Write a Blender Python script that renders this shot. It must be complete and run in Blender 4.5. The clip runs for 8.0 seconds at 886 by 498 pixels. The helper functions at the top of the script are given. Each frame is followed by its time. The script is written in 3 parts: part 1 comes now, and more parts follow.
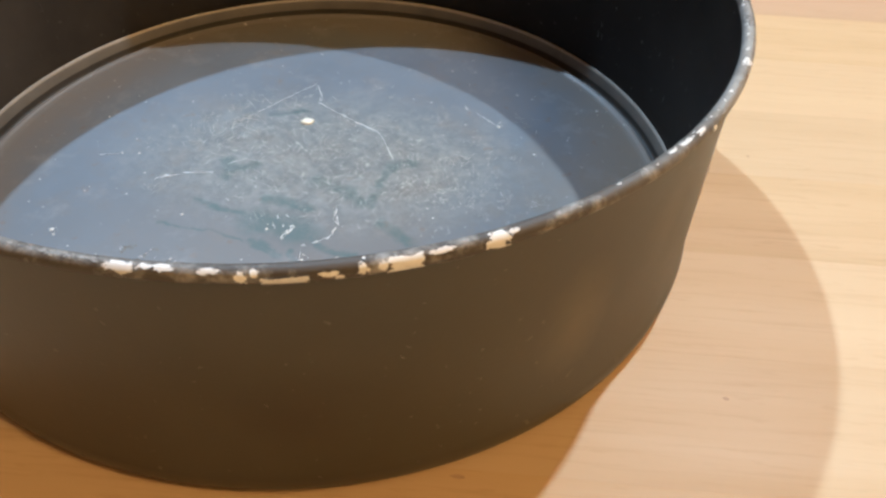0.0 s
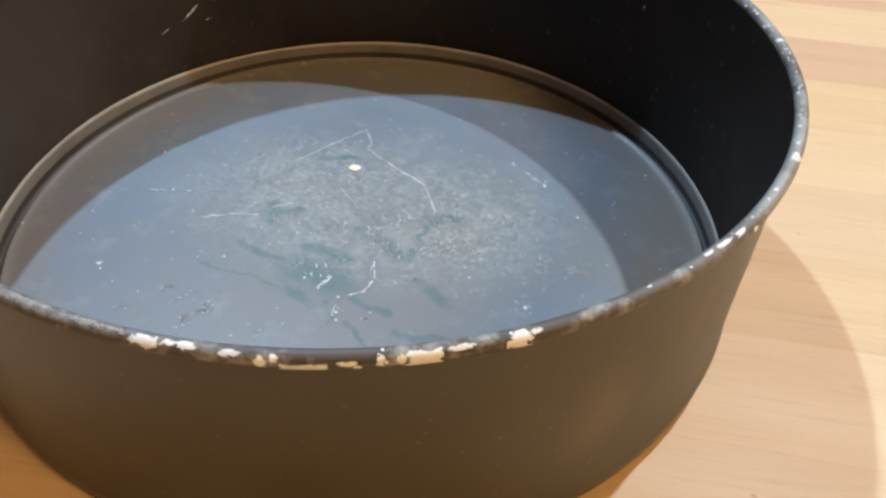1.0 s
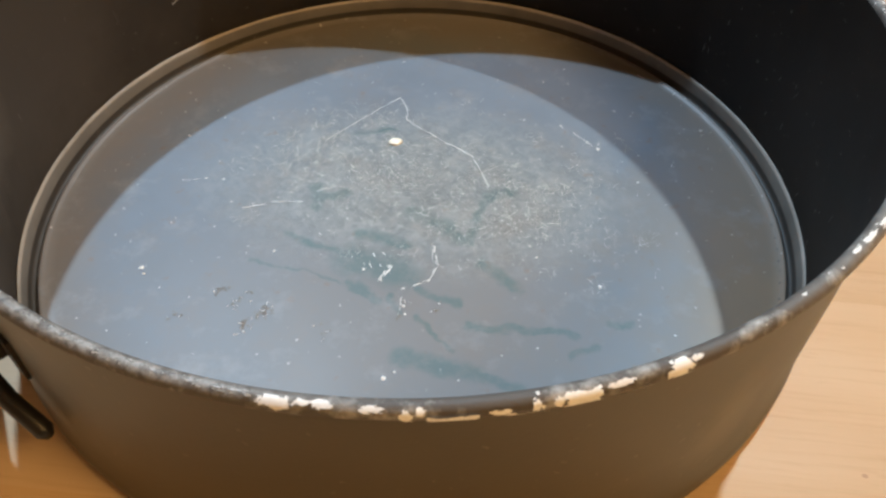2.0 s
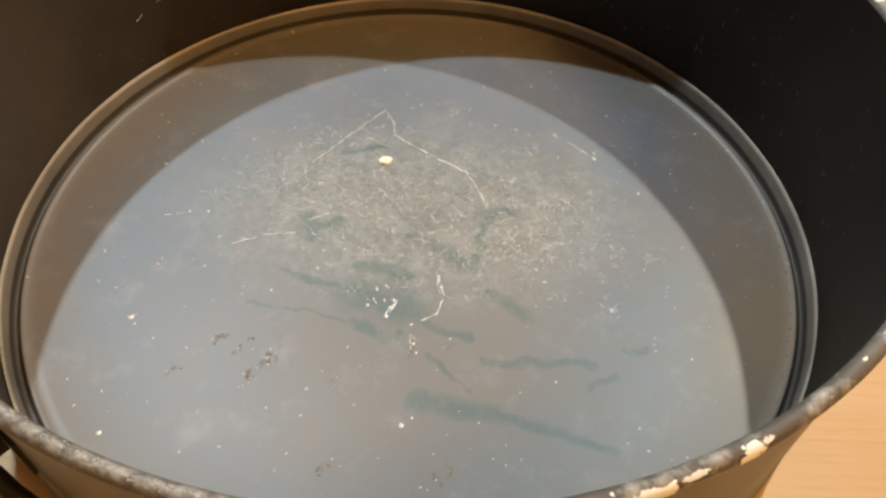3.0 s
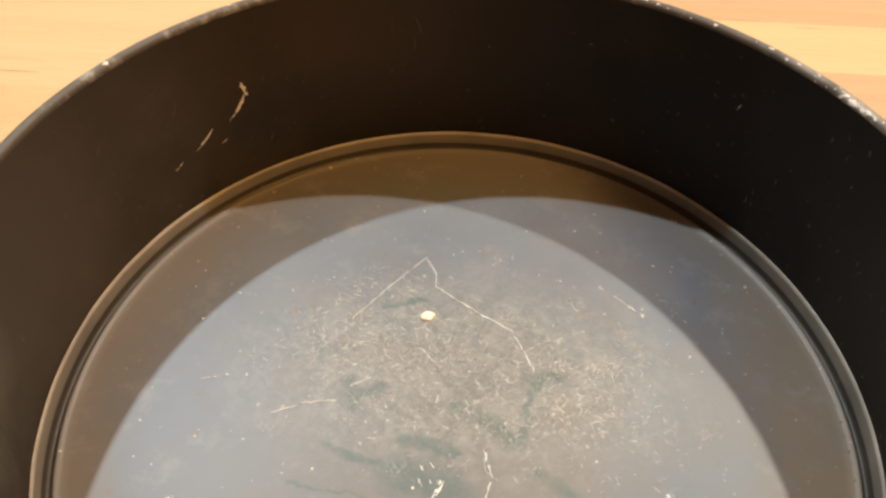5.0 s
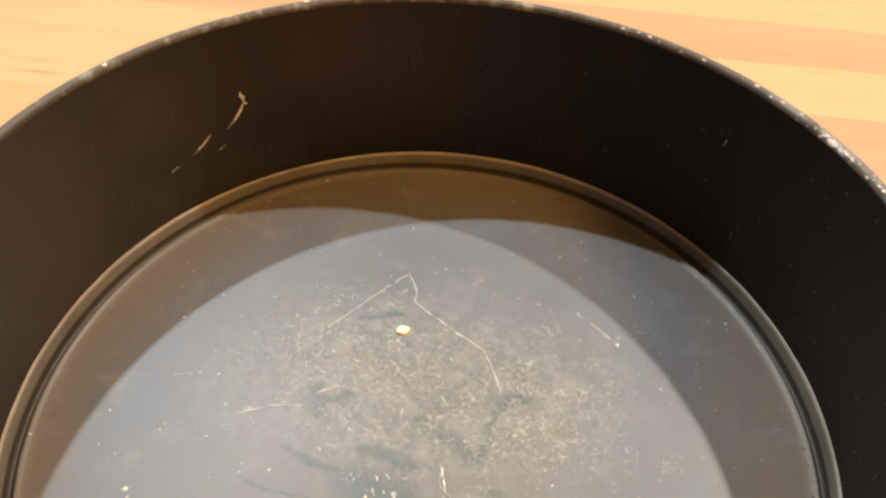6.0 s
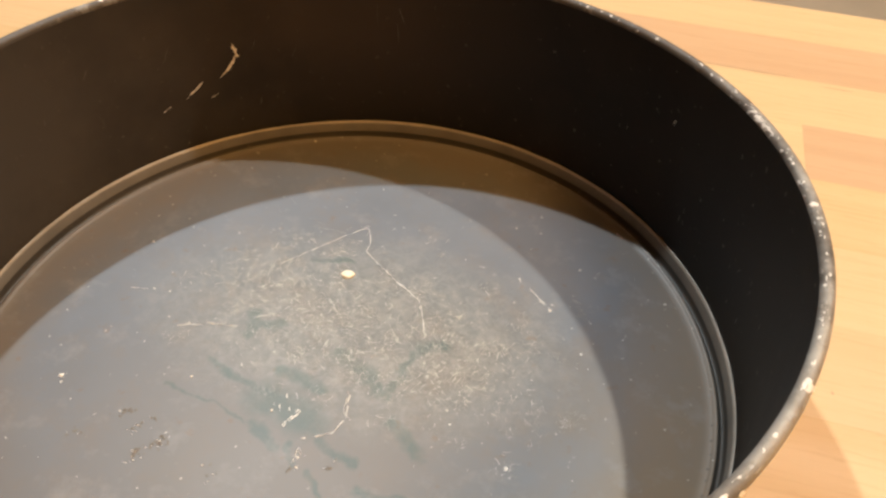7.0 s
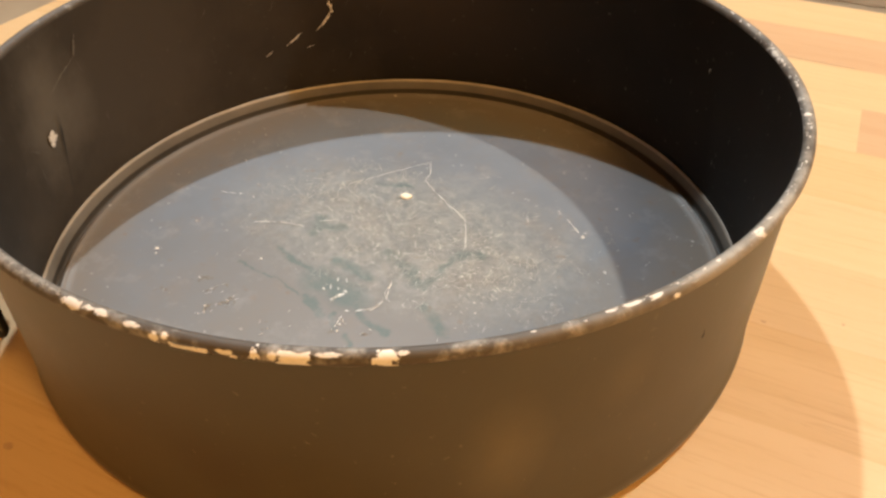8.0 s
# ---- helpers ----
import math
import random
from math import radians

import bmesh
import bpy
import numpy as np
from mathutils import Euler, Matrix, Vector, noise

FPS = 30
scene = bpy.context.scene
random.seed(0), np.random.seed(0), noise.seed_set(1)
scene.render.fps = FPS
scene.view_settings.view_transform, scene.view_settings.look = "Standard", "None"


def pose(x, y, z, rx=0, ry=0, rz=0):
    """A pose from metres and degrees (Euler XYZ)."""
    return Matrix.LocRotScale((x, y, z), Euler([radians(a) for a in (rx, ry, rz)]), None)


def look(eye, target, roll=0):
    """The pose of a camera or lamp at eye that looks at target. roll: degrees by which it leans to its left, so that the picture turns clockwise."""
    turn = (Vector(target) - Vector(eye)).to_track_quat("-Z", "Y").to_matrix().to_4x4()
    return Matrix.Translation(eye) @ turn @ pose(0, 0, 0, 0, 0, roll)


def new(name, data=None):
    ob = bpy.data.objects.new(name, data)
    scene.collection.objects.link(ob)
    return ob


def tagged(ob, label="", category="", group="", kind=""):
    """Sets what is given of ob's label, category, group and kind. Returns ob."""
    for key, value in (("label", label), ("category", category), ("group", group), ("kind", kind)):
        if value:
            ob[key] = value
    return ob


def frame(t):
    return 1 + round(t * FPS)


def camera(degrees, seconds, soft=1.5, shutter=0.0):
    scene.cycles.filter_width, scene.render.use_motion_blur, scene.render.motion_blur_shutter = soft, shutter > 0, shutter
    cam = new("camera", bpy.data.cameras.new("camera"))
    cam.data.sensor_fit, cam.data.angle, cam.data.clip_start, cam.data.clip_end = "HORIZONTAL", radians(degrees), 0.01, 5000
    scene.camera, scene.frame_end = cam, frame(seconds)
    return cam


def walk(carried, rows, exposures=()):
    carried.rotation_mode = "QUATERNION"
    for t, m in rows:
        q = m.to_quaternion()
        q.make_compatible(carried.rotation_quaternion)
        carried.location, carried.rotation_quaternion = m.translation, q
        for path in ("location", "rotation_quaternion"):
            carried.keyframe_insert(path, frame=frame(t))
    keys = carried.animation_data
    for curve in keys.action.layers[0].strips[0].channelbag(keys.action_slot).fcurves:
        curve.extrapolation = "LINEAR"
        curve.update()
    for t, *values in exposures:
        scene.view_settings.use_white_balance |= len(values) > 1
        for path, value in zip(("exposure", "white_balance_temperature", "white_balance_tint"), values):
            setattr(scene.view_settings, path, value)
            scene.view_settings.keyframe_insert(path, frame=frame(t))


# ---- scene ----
PATH = [
    (0.0, 0.0553, -0.2118, 0.1678, 3.46, -43.17, 2.12),
    (0.5, 0.0596, -0.2089, 0.1709, 6.32, -41.93, 3.20),
    (1.0, 0.0586, -0.2018, 0.1778, 8.63, -42.08, 2.73),
    (1.5, 0.0437, -0.1940, 0.1781, 8.25, -44.33, 1.67),
    (3.0, 0.0097, -0.1641, 0.1861, 0.22, -49.98, 2.40),
    (3.5, 0.0044, -0.1561, 0.1918, 0.64, -49.63, 1.96),
    (4.0, -0.0022, -0.1461, 0.1964, 0.45, -49.01, 2.05),
    (4.5, -0.0080, -0.1371, 0.2025, 0.40, -48.20, 2.32),
    (5.0, -0.0034, -0.1312, 0.2051, 1.48, -46.83, 2.13),
    (6.5, 0.0389, -0.1406, 0.2049, 9.54, -43.80, 3.07),
    (7.0, 0.0707, -0.1515, 0.1954, 14.87, -42.62, 2.54),
    (7.5, 0.0963, -0.1715, 0.1927, 20.42, -41.43, 1.24),
    (8.0, 0.1116, -0.1940, 0.1818, 25.51, -39.25, 0.19),
]
cam = camera(58.81, 8.0, soft=2.7)
walk(cam, [(t, pose(x, y, z, 90 + pitch, 0, yaw) @ pose(0, 0, 0, 0, 0, roll)) for t, x, y, z, yaw, pitch, roll in PATH],
     [(0.0, -0.03, 4850, 1), (0.5, -0.03, 4800, 0), (1.5, -0.03, 4780, 0), (3.0, -0.03, 6250, 3), (3.5, 0.01, 6450, 4), (4.5, 0.08, 6700, 6), (6.5, 0.08, 6650, 8), (7.0, 0.01, 6650, 8), (8.0, 0.05, 6500, 7)])

# ---- light: two small pendant spots over the table, a warm room lamp, two added fills for the floor behind ----
world = bpy.data.worlds.new("room_dark")
scene.world = world
world.use_nodes = True
world.node_tree.nodes["Background"].inputs[0].default_value = (1.0, 0.72, 0.45, 1)
world.node_tree.nodes["Background"].inputs[1].default_value = 0.02


def spot(name, eye, target, power, size, tint, spread=180.0):
    lamp = bpy.data.lights.new(name, "AREA")
    lamp.shape, lamp.size, lamp.energy, lamp.color = "DISK", size, power, tint
    lamp.spread = radians(spread)
    ob = new(name, lamp)
    ob.matrix_world = look(eye, target)
    return ob


spot("pendant_spot", (-0.434, 0.574, 1.20), (0, 0, 0), 13.4, 0.034, (0.88, 0.96, 1.02))
spot("pendant_spot", (0.536, 0.640, 1.20), (0, 0, 0), 14.0, 0.034, (1.0, 0.945, 0.85))
spot("room_lamp", (1.15, -0.62, 1.48), (0.0, -0.2, 0), 24, 0.5, (1.0, 0.50, 0.14))
# unseen fill lamps, added to brighten the floor past the table
spot("floor_fill", (0.5, 2.0, 1.55), (0.5, 2.05, -0.76), 9, 0.3, (1.0, 0.88, 0.72), 80.0)
spot("floor_fill", (-1.9, 1.15, 1.55), (-1.95, 1.2, -0.76), 9, 0.3, (1.0, 0.88, 0.72), 80.0)


# ---- node helpers ----
class Nodes:
    def __init__(self, name):
        self.mat = bpy.data.materials.new(name)
        self.mat.use_nodes = True
        self.tree = self.mat.node_tree
        self.bsdf = self.tree.nodes["Principled BSDF"]
        self.coord = self.tree.nodes.new("ShaderNodeTexCoord")

    def node(self, kind, **sets):
        n = self.tree.nodes.new(kind)
        for key, value in sets.items():
            setattr(n, key, value)
        return n

    def link(self, a, b):
        self.tree.links.new(a, b)

    def put(self, socket, value):
        if isinstance(value, bpy.types.NodeSocket):
            self.link(value, socket)
        else:
            socket.default_value = value

    def math(self, op, a, b=0.0, clamp=False):
        n = self.node("ShaderNodeMath", operation=op, use_clamp=clamp)
        self.put(n.inputs[0], a)
        self.put(n.inputs[1], b)
        return n.outputs[0]

    def vec(self, op, a, b=(0, 0, 0)):
        n = self.node("ShaderNodeVectorMath", operation=op)
        self.put(n.inputs[0], a)
        self.put(n.inputs[1], b)
        return n.outputs["Value"] if op in ("LENGTH", "DISTANCE", "DOT_PRODUCT") else n.outputs[0]

    def scaled(self, scale, turn=0.0):
        m = self.node("ShaderNodeMapping")
        m.inputs["Scale"].default_value = scale
        m.inputs["Rotation"].default_value = (0, 0, radians(turn))
        self.link(self.coord.outputs["Object"], m.inputs[0])
        return m.outputs[0]

    def noise(self, scale, detail=4.0, rough=0.6, at=None, warp=0.0):
        n = self.node("ShaderNodeTexNoise")
        n.inputs["Scale"].default_value, n.inputs["Detail"].default_value = scale, detail
        n.inputs["Roughness"].default_value, n.inputs["Distortion"].default_value = rough, warp
        self.link(at or self.coord.outputs["Object"], n.inputs["Vector"])
        return n.outputs["Fac"]

    def ramp(self, fac, stops):
        r = self.node("ShaderNodeValToRGB")
        while len(r.color_ramp.elements) < len(stops):
            r.color_ramp.elements.new(0.5)
        for e, (at, c) in zip(r.color_ramp.elements, stops):
            e.position = at
            e.color = (c, c, c, 1) if isinstance(c, (int, float)) else (*c, 1)
        self.link(fac, r.inputs[0])
        return r.outputs[0]

    def mix(self, fac, a, b, blend="MIX"):
        m = self.node("ShaderNodeMix", data_type="RGBA", blend_type=blend)
        self.put(m.inputs[0], fac)
        self.put(m.inputs[6], a if isinstance(a, bpy.types.NodeSocket) else (*a, 1))
        self.put(m.inputs[7], b if isinstance(b, bpy.types.NodeSocket) else (*b, 1))
        return m.outputs[2]

    def bump(self, height, strength, depth):
        b = self.node("ShaderNodeBump")
        b.inputs["Strength"].default_value, b.inputs["Distance"].default_value = strength, depth
        self.link(height, b.inputs["Height"])
        self.link(b.outputs[0], self.bsdf.inputs["Normal"])

    def set(self, **sets):
        for key, value in sets.items():
            s = self.bsdf.inputs[key.replace("_", " ")]
            if isinstance(value, tuple) and len(value) == 3:
                value = (*value, 1)
            self.put(s, value)
        return self.mat


def wood(name, light, dark, grain):
    n = Nodes(name)
    info = n.node("ShaderNodeObjectInfo")
    shift = n.vec("ADD", n.scaled((3.0, 40.0, 40.0)), n.vec("SCALE", (37.0, 11.0, 5.0)))
    scale_node = shift.node.inputs[1].links[0].from_node
    n.link(info.outputs["Random"], scale_node.inputs["Scale"])
    broad = n.noise(1.3, 5, 0.55, shift, 0.6)
    shift_fine = n.vec("MULTIPLY", shift, (5.0, 9.0, 9.0))
    fine = n.noise(1.6, 4, 0.65, shift_fine)
    flecks = n.noise(2.2, 2, 0.5, n.vec("MULTIPLY", shift, (14.0, 6.0, 6.0)))
    c = n.mix(n.ramp(broad, [(0.3, 0.0), (0.72, 1.0)]), light, dark)
    c = n.mix(n.math("MULTIPLY", n.ramp(fine, [(0.52, 0.0), (0.75, 1.0)]), 0.45), c, grain)
    c = n.mix(n.math("MULTIPLY", n.ramp(flecks, [(0.62, 0.0), (0.72, 1.0)]), 0.25), c, grain)
    tone = n.math("ADD", n.math("MULTIPLY", info.outputs["Random"], 0.06), 0.95)
    c = n.mix(1.0, c, n.vec("SCALE", (1, 1, 1)), "MULTIPLY")
    tint = c.node.inputs[7].links[0].from_node
    n.link(tone, tint.inputs["Scale"])
    n.bump(fine, 0.12, 0.0006)
    return n.set(Base_Color=c, Roughness=n.math("ADD", n.math("MULTIPLY", broad, 0.2), 0.38), Specular_IOR_Level=0.4)


beech = [
    wood("beech_pale", (0.645, 0.465, 0.258), (0.60, 0.42, 0.225), (0.50, 0.32, 0.165)),
    wood("beech_pink", (0.57, 0.38, 0.225), (0.515, 0.33, 0.185), (0.44, 0.27, 0.142)),
    wood("beech_gold", (0.635, 0.445, 0.235), (0.575, 0.39, 0.195), (0.46, 0.28, 0.13)),
]


def coated(name, base, patch, rough, spec, smudges_and_tones=()):
    n = Nodes(name)
    cloud = n.noise(28, 5, 0.6)
    grain = n.noise(900, 3, 0.6)
    specks = n.ramp(n.noise(420, 2, 0.5), [(0.70, 0.0), (0.76, 1.0)])
    c = n.mix(n.ramp(cloud, [(0.35, 0.0), (0.75, 1.0)]), base, patch)
    c = n.mix(n.math("MULTIPLY", specks, 0.25), c, (0.3, 0.27, 0.22))
    for place, size, tone, most in smudges_and_tones:
        far = n.vec("LENGTH", n.vec("DIVIDE", n.vec("SUBTRACT", n.coord.outputs["Object"], place), size))
        soft = n.ramp(n.math("ADD", far, n.math("MULTIPLY", n.math("SUBTRACT", cloud, 0.5), 1.2)), [(0.15, most), (0.95, 0.0)])
        c = n.mix(soft, c, tone)
    n.bump(n.math("ADD", n.math("MULTIPLY", grain, 0.4), cloud), 0.15, 0.0004)
    return n.set(Base_Color=c, Roughness=n.math("ADD", n.math("MULTIPLY", cloud, 0.2), rough), Specular_IOR_Level=spec)


outer_coat = coated("outer_coat", (0.043, 0.039, 0.024), (0.062, 0.056, 0.035), 0.30, 0.75,
                    (((0.0788, -0.0925, 0.036), (0.013, 0.013, 0.022), (0.13, 0.11, 0.065), 0.7), ((-0.047, -0.112, 0.048), (0.010, 0.010, 0.014), (0.03, 0.03, 0.026), 0.8),
                     ((0.098, -0.071, 0.050), (0.010, 0.010, 0.012), (0.10, 0.085, 0.055), 0.5), ((0.020, -0.120, 0.030), (0.020, 0.010, 0.018), (0.035, 0.026, 0.018), 0.6)))
# near-black inside, with lighter tones on the left and back left
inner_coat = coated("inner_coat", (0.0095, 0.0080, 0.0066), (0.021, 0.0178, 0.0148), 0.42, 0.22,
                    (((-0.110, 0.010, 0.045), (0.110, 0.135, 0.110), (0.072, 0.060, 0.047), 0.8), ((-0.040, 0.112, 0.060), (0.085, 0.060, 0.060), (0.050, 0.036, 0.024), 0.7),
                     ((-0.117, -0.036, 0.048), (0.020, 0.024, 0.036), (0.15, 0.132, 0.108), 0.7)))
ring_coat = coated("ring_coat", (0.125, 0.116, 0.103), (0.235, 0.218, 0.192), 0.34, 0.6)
# darker copy of the ring coat: shade of the groove painted in
groove_shade = coated("groove_shade", (0.040, 0.036, 0.031), (0.070, 0.062, 0.053), 0.38, 0.45)

# bright edge along the lip's top, a highlight put into the colour
lip_highlight = coated("lip_highlight", (0.24, 0.215, 0.180), (0.52, 0.475, 0.415), 0.30, 0.7)


def worn_rim():
    n = Nodes("worn_rim")
    wear = n.noise(150, 6, 0.7)
    broad = n.noise(22, 3, 0.6)
    mask = n.ramp(n.math("ADD", n.math("MULTIPLY", wear, 0.7), n.math("MULTIPLY", broad, 0.5)), [(0.62, 0.0), (0.80, 1.0)])
    side = n.node("ShaderNodeSeparateXYZ")
    n.link(n.coord.outputs["Object"], side.inputs[0])
    rubbed = n.math("MULTIPLY", n.ramp(n.math("MULTIPLY", side.outputs[0], 8.0), [(0.60, 0.0), (0.92, 1.0)]), n.ramp(n.noise(60, 4, 0.65), [(0.32, 0.0), (0.60, 1.0)]))
    mask = n.math("MAXIMUM", mask, n.math("MULTIPLY", rubbed, 0.75))
    round_front = n.ramp(n.vec("DOT_PRODUCT", n.coord.outputs["Object"], (-3.2, -7.5, 0)), [(0.86, 0.0), (0.96, 1.0)])
    upper = n.ramp(n.math("MULTIPLY", n.math("SUBTRACT", side.outputs[2], 0.0728), 500.0), [(0.30, 0.0), (0.80, 1.0)])
    grit = n.ramp(n.noise(420, 5, 0.75), [(0.40, 0.0), (0.60, 1.0)])
    mask = n.math("MAXIMUM", mask, n.math("MULTIPLY", n.math("MULTIPLY", n.math("MULTIPLY", round_front, upper), grit), 0.6))
    c = n.mix(mask, (0.088, 0.077, 0.066), (0.46, 0.44, 0.40))
    n.bump(n.math("ADD", wear, n.math("MULTIPLY", n.noise(900, 3, 0.6), 0.5)), 0.4, 0.0005)
    return n.set(Base_Color=c, Metallic=n.math("MULTIPLY", mask, 0.3), Roughness=n.math("ADD", n.math("MULTIPLY", broad, 0.25), 0.42), Specular_IOR_Level=0.38)


rim_metal = worn_rim()


def plain(name, color, rough, metal=0.0, scale=60.0, spread=0.2, depth=0.0002):
    n = Nodes(name)
    cloud = n.noise(scale, 5, 0.6)
    low, high = tuple(v * (1 - spread) for v in color), tuple(min(1, v * (1 + spread)) for v in color)
    n.bump(cloud, 0.2, depth)
    return n.set(Base_Color=n.mix(cloud, low, high), Roughness=rough, Metallic=metal)


chip_cream = plain("chip_cream", (0.88, 0.84, 0.78), 0.6, 0.0, 900, 0.2)
chip_white = plain("chip_white", (0.74, 0.71, 0.66), 0.45, 0.0, 900, 0.2)
# near-white and not metallic: glint of scratches and specks put into the colour
glint_white = plain("glint_white", (0.88, 0.88, 0.84), 0.25, 0.0, 2500, 0.2)
crumb_cream = plain("crumb_cream", (0.88, 0.82, 0.66), 0.5, 0.0, 1500, 0.15)
latch_black = plain("latch_black", (0.02, 0.018, 0.016), 0.4, 0.3, 200, 0.3)
seam_dark = plain("seam_dark", (0.008, 0.007, 0.006), 0.6)
# colours of the unseen walls and ceiling, tinted to warm the bounced light
warm_wall = plain("warm_wall", (0.72, 0.54, 0.35), 0.8, 0.0, 8, 0.05, 0.002)
warm_ceiling = plain("warm_ceiling", (0.78, 0.64, 0.46), 0.85, 0.0, 8, 0.04, 0.002)
floor_taupe = plain("floor_taupe", (0.36, 0.31, 0.25), 0.5, 0.0, 5, 0.2, 0.002)
skirting_white = plain("skirting_white", (0.78, 0.75, 0.70), 0.5, 0.0, 10, 0.05)


def scuff_tint():
    n = Nodes("scuff_pale")
    geo = n.node("ShaderNodeNewGeometry")
    c = n.ramp(geo.outputs["Random Per Island"], [(0.0, (0.215, 0.217, 0.207)), (0.6, (0.33, 0.333, 0.315)), (1.0, (0.72, 0.72, 0.69))])
    return n.set(Base_Color=c, Roughness=0.45)


scuff_pale = scuff_tint()
scrape_grey = plain("scrape_grey", (0.085, 0.076, 0.064), 0.5, 0.0, 300, 0.3)
scrape_pale = plain("scrape_pale", (0.16, 0.145, 0.12), 0.5, 0.0, 300, 0.3)
chip_grey = plain("chip_grey", (0.34, 0.32, 0.285), 0.4, 0.0, 900, 0.3)
knot_brown = plain("knot_brown", (0.46, 0.305, 0.175), 0.6, 0.0, 600, 0.3)
cabinet_brown = plain("cabinet_brown", (0.24, 0.15, 0.075), 0.45, 0.0, 14, 0.25, 0.001)
residue_dark = plain("residue_dark", (0.125, 0.108, 0.085), 0.5, 0.0, 900, 0.3)
residue = plain("residue", (0.152, 0.136, 0.110), 0.4, 0.0, 900, 0.4)


def base_enamel():
    """Worn grey coating of the base: pale scuffed middle, blue-green streaks, fine scratches."""
    n = Nodes("base_enamel")
    p = n.coord.outputs["Object"]
    wob = n.node("ShaderNodeTexNoise")
    wob.inputs["Scale"].default_value, wob.inputs["Detail"].default_value = 160, 7
    n.link(p, wob.inputs["Vector"])
    shift = n.vec("SCALE", n.vec("SUBTRACT", wob.outputs["Color"], (0.5, 0.5, 0.5)))
    shift.node.inputs["Scale"].default_value = 0.0062
    q = n.vec("MULTIPLY", n.vec("ADD", p, shift), (1, 1, 0))
    cloud = n.noise(16, 5, 0.6)
    grey = n.mix(n.ramp(cloud, [(0.3, 0.0), (0.7, 1.0)]), (0.137, 0.156, 0.186), (0.176, 0.200, 0.236))
    # the bluish grey turns to a warmer grey over the middle and the front
    warm_grey = n.vec("LENGTH", n.vec("MULTIPLY", n.vec("SUBTRACT", q, (0.004, -0.050, 0)), (11.0, 12.5, 1)))
    warm_grey = n.ramp(n.math("ADD", warm_grey, n.math("MULTIPLY", n.math("SUBTRACT", cloud, 0.5), 0.9)), [(0.35, 1.0), (1.0, 0.0)])
    grey = n.mix(n.math("MULTIPLY", warm_grey, 0.85), grey, (0.180, 0.174, 0.168))
    # browner outer ring: warm light of the half-shadowed zone put into the colour
    edge = n.ramp(n.math("ADD", n.math("MULTIPLY", n.vec("LENGTH", q), 8.0), n.math("MULTIPLY", n.math("SUBTRACT", cloud, 0.5), 0.25)), [(0.72, 0.0), (0.88, 1.0)])
    grey = n.mix(n.math("MULTIPLY", edge, 0.6), grey, (0.172, 0.139, 0.101))
    # lighter brown patch at the right, warm light painted in
    far = n.vec("LENGTH", n.vec("MULTIPLY", n.vec("SUBTRACT", q, (0.100, -0.020, 0)), (24.0, 12.5, 1)))
    warm_tint = n.ramp(n.math("ADD", far, n.math("MULTIPLY", n.math("SUBTRACT", cloud, 0.5), 1.4)), [(0.2, 0.75), (1.0, 0.0)])
    grey = n.mix(warm_tint, grey, (0.27, 0.200, 0.125))
    # scuffed fibrous patch round the middle
    d = n.vec("LENGTH", n.vec("MULTIPLY", n.vec("SUBTRACT", q, (0.0, 0.010, 0)), (1.0, 1.75, 1)))
    patch = n.ramp(n.math("MULTIPLY", d, 10.0), [(0.36, 1.0), (0.82, 0.0)])
    fibre = n.noise(150, 4, 0.68, None, 0.8)
    hairs = None
    for scale, wide in ((55, 0.012), (85, 0.018), (130, 0.026)):
        ridge = n.ramp(n.math("ABSOLUTE", n.math("SUBTRACT", n.noise(scale, 4, 0.75, None, 2.5), 0.5)), [(0.0, 1.0), (wide, 0.0)])
        ridge = n.math("MULTIPLY", ridge, n.ramp(n.noise(scale * 0.7, 2, 0.5), [(0.45, 0.0), (0.6, 1.0)]))
        hairs = ridge if hairs is None else n.math("MAXIMUM", hairs, ridge)
    scuff = n.math("MULTIPLY", patch, n.math("ADD", n.math("MULTIPLY", n.ramp(fibre, [(0.45, 0.0), (0.75, 1.0)]), 0.7), n.math("MULTIPLY", hairs, 0.85)), True)
    mottle = n.math("MULTIPLY", patch, n.ramp(n.noise(210, 5, 0.7, None, 1.2), [(0.46, 0.0), (0.70, 1.0)]))
    under = n.mix(n.math("MULTIPLY", patch, 0.55), grey, (0.184, 0.198, 0.192))
    c = n.mix(n.math("MULTIPLY", scuff, 0.62), under, (0.39, 0.40, 0.385))
    c = n.mix(n.math("MULTIPLY", mottle, 0.5), c, (0.36, 0.37, 0.365))
    # blue-green streaks
    total = None
    for x0, y0, x1, y1, w in STREAKS:
        a, b = Vector((x0, y0, 0)), Vector((x1, y1, 0))
        ab = b - a
        pa = n.vec("SUBTRACT", q, tuple(a))
        h = n.math("MULTIPLY", n.vec("DOT_PRODUCT", pa, tuple(ab)), 1.0 / ab.length_squared, True)
        along = n.vec("SCALE", tuple(ab))
        n.link(h, along.node.inputs["Scale"])
        dist = n.vec("DISTANCE", pa, along)
        s = n.ramp(n.math("MULTIPLY", dist, 0.58 / w), [(0.20, 1.0), (0.58, 0.0)])
        total = s if total is None else n.math("MAXIMUM", total, s)
    broken = n.ramp(n.noise(170, 6, 0.72), [(0.34, 0.38), (0.56, 1.0)])
    teal = n.math("MULTIPLY", n.math("MULTIPLY", total, broken), 0.62)
    c = n.mix(teal, c, (0.064, 0.118, 0.120))
    # tiny bright specks, sparkle put into the colour, and faint brown spots
    speck = n.ramp(n.noise(520, 1, 0.4), [(0.755, 0.0), (0.775, 1.0)])
    c = n.mix(n.math("MULTIPLY", speck, 0.6), c, (0.7, 0.68, 0.62))
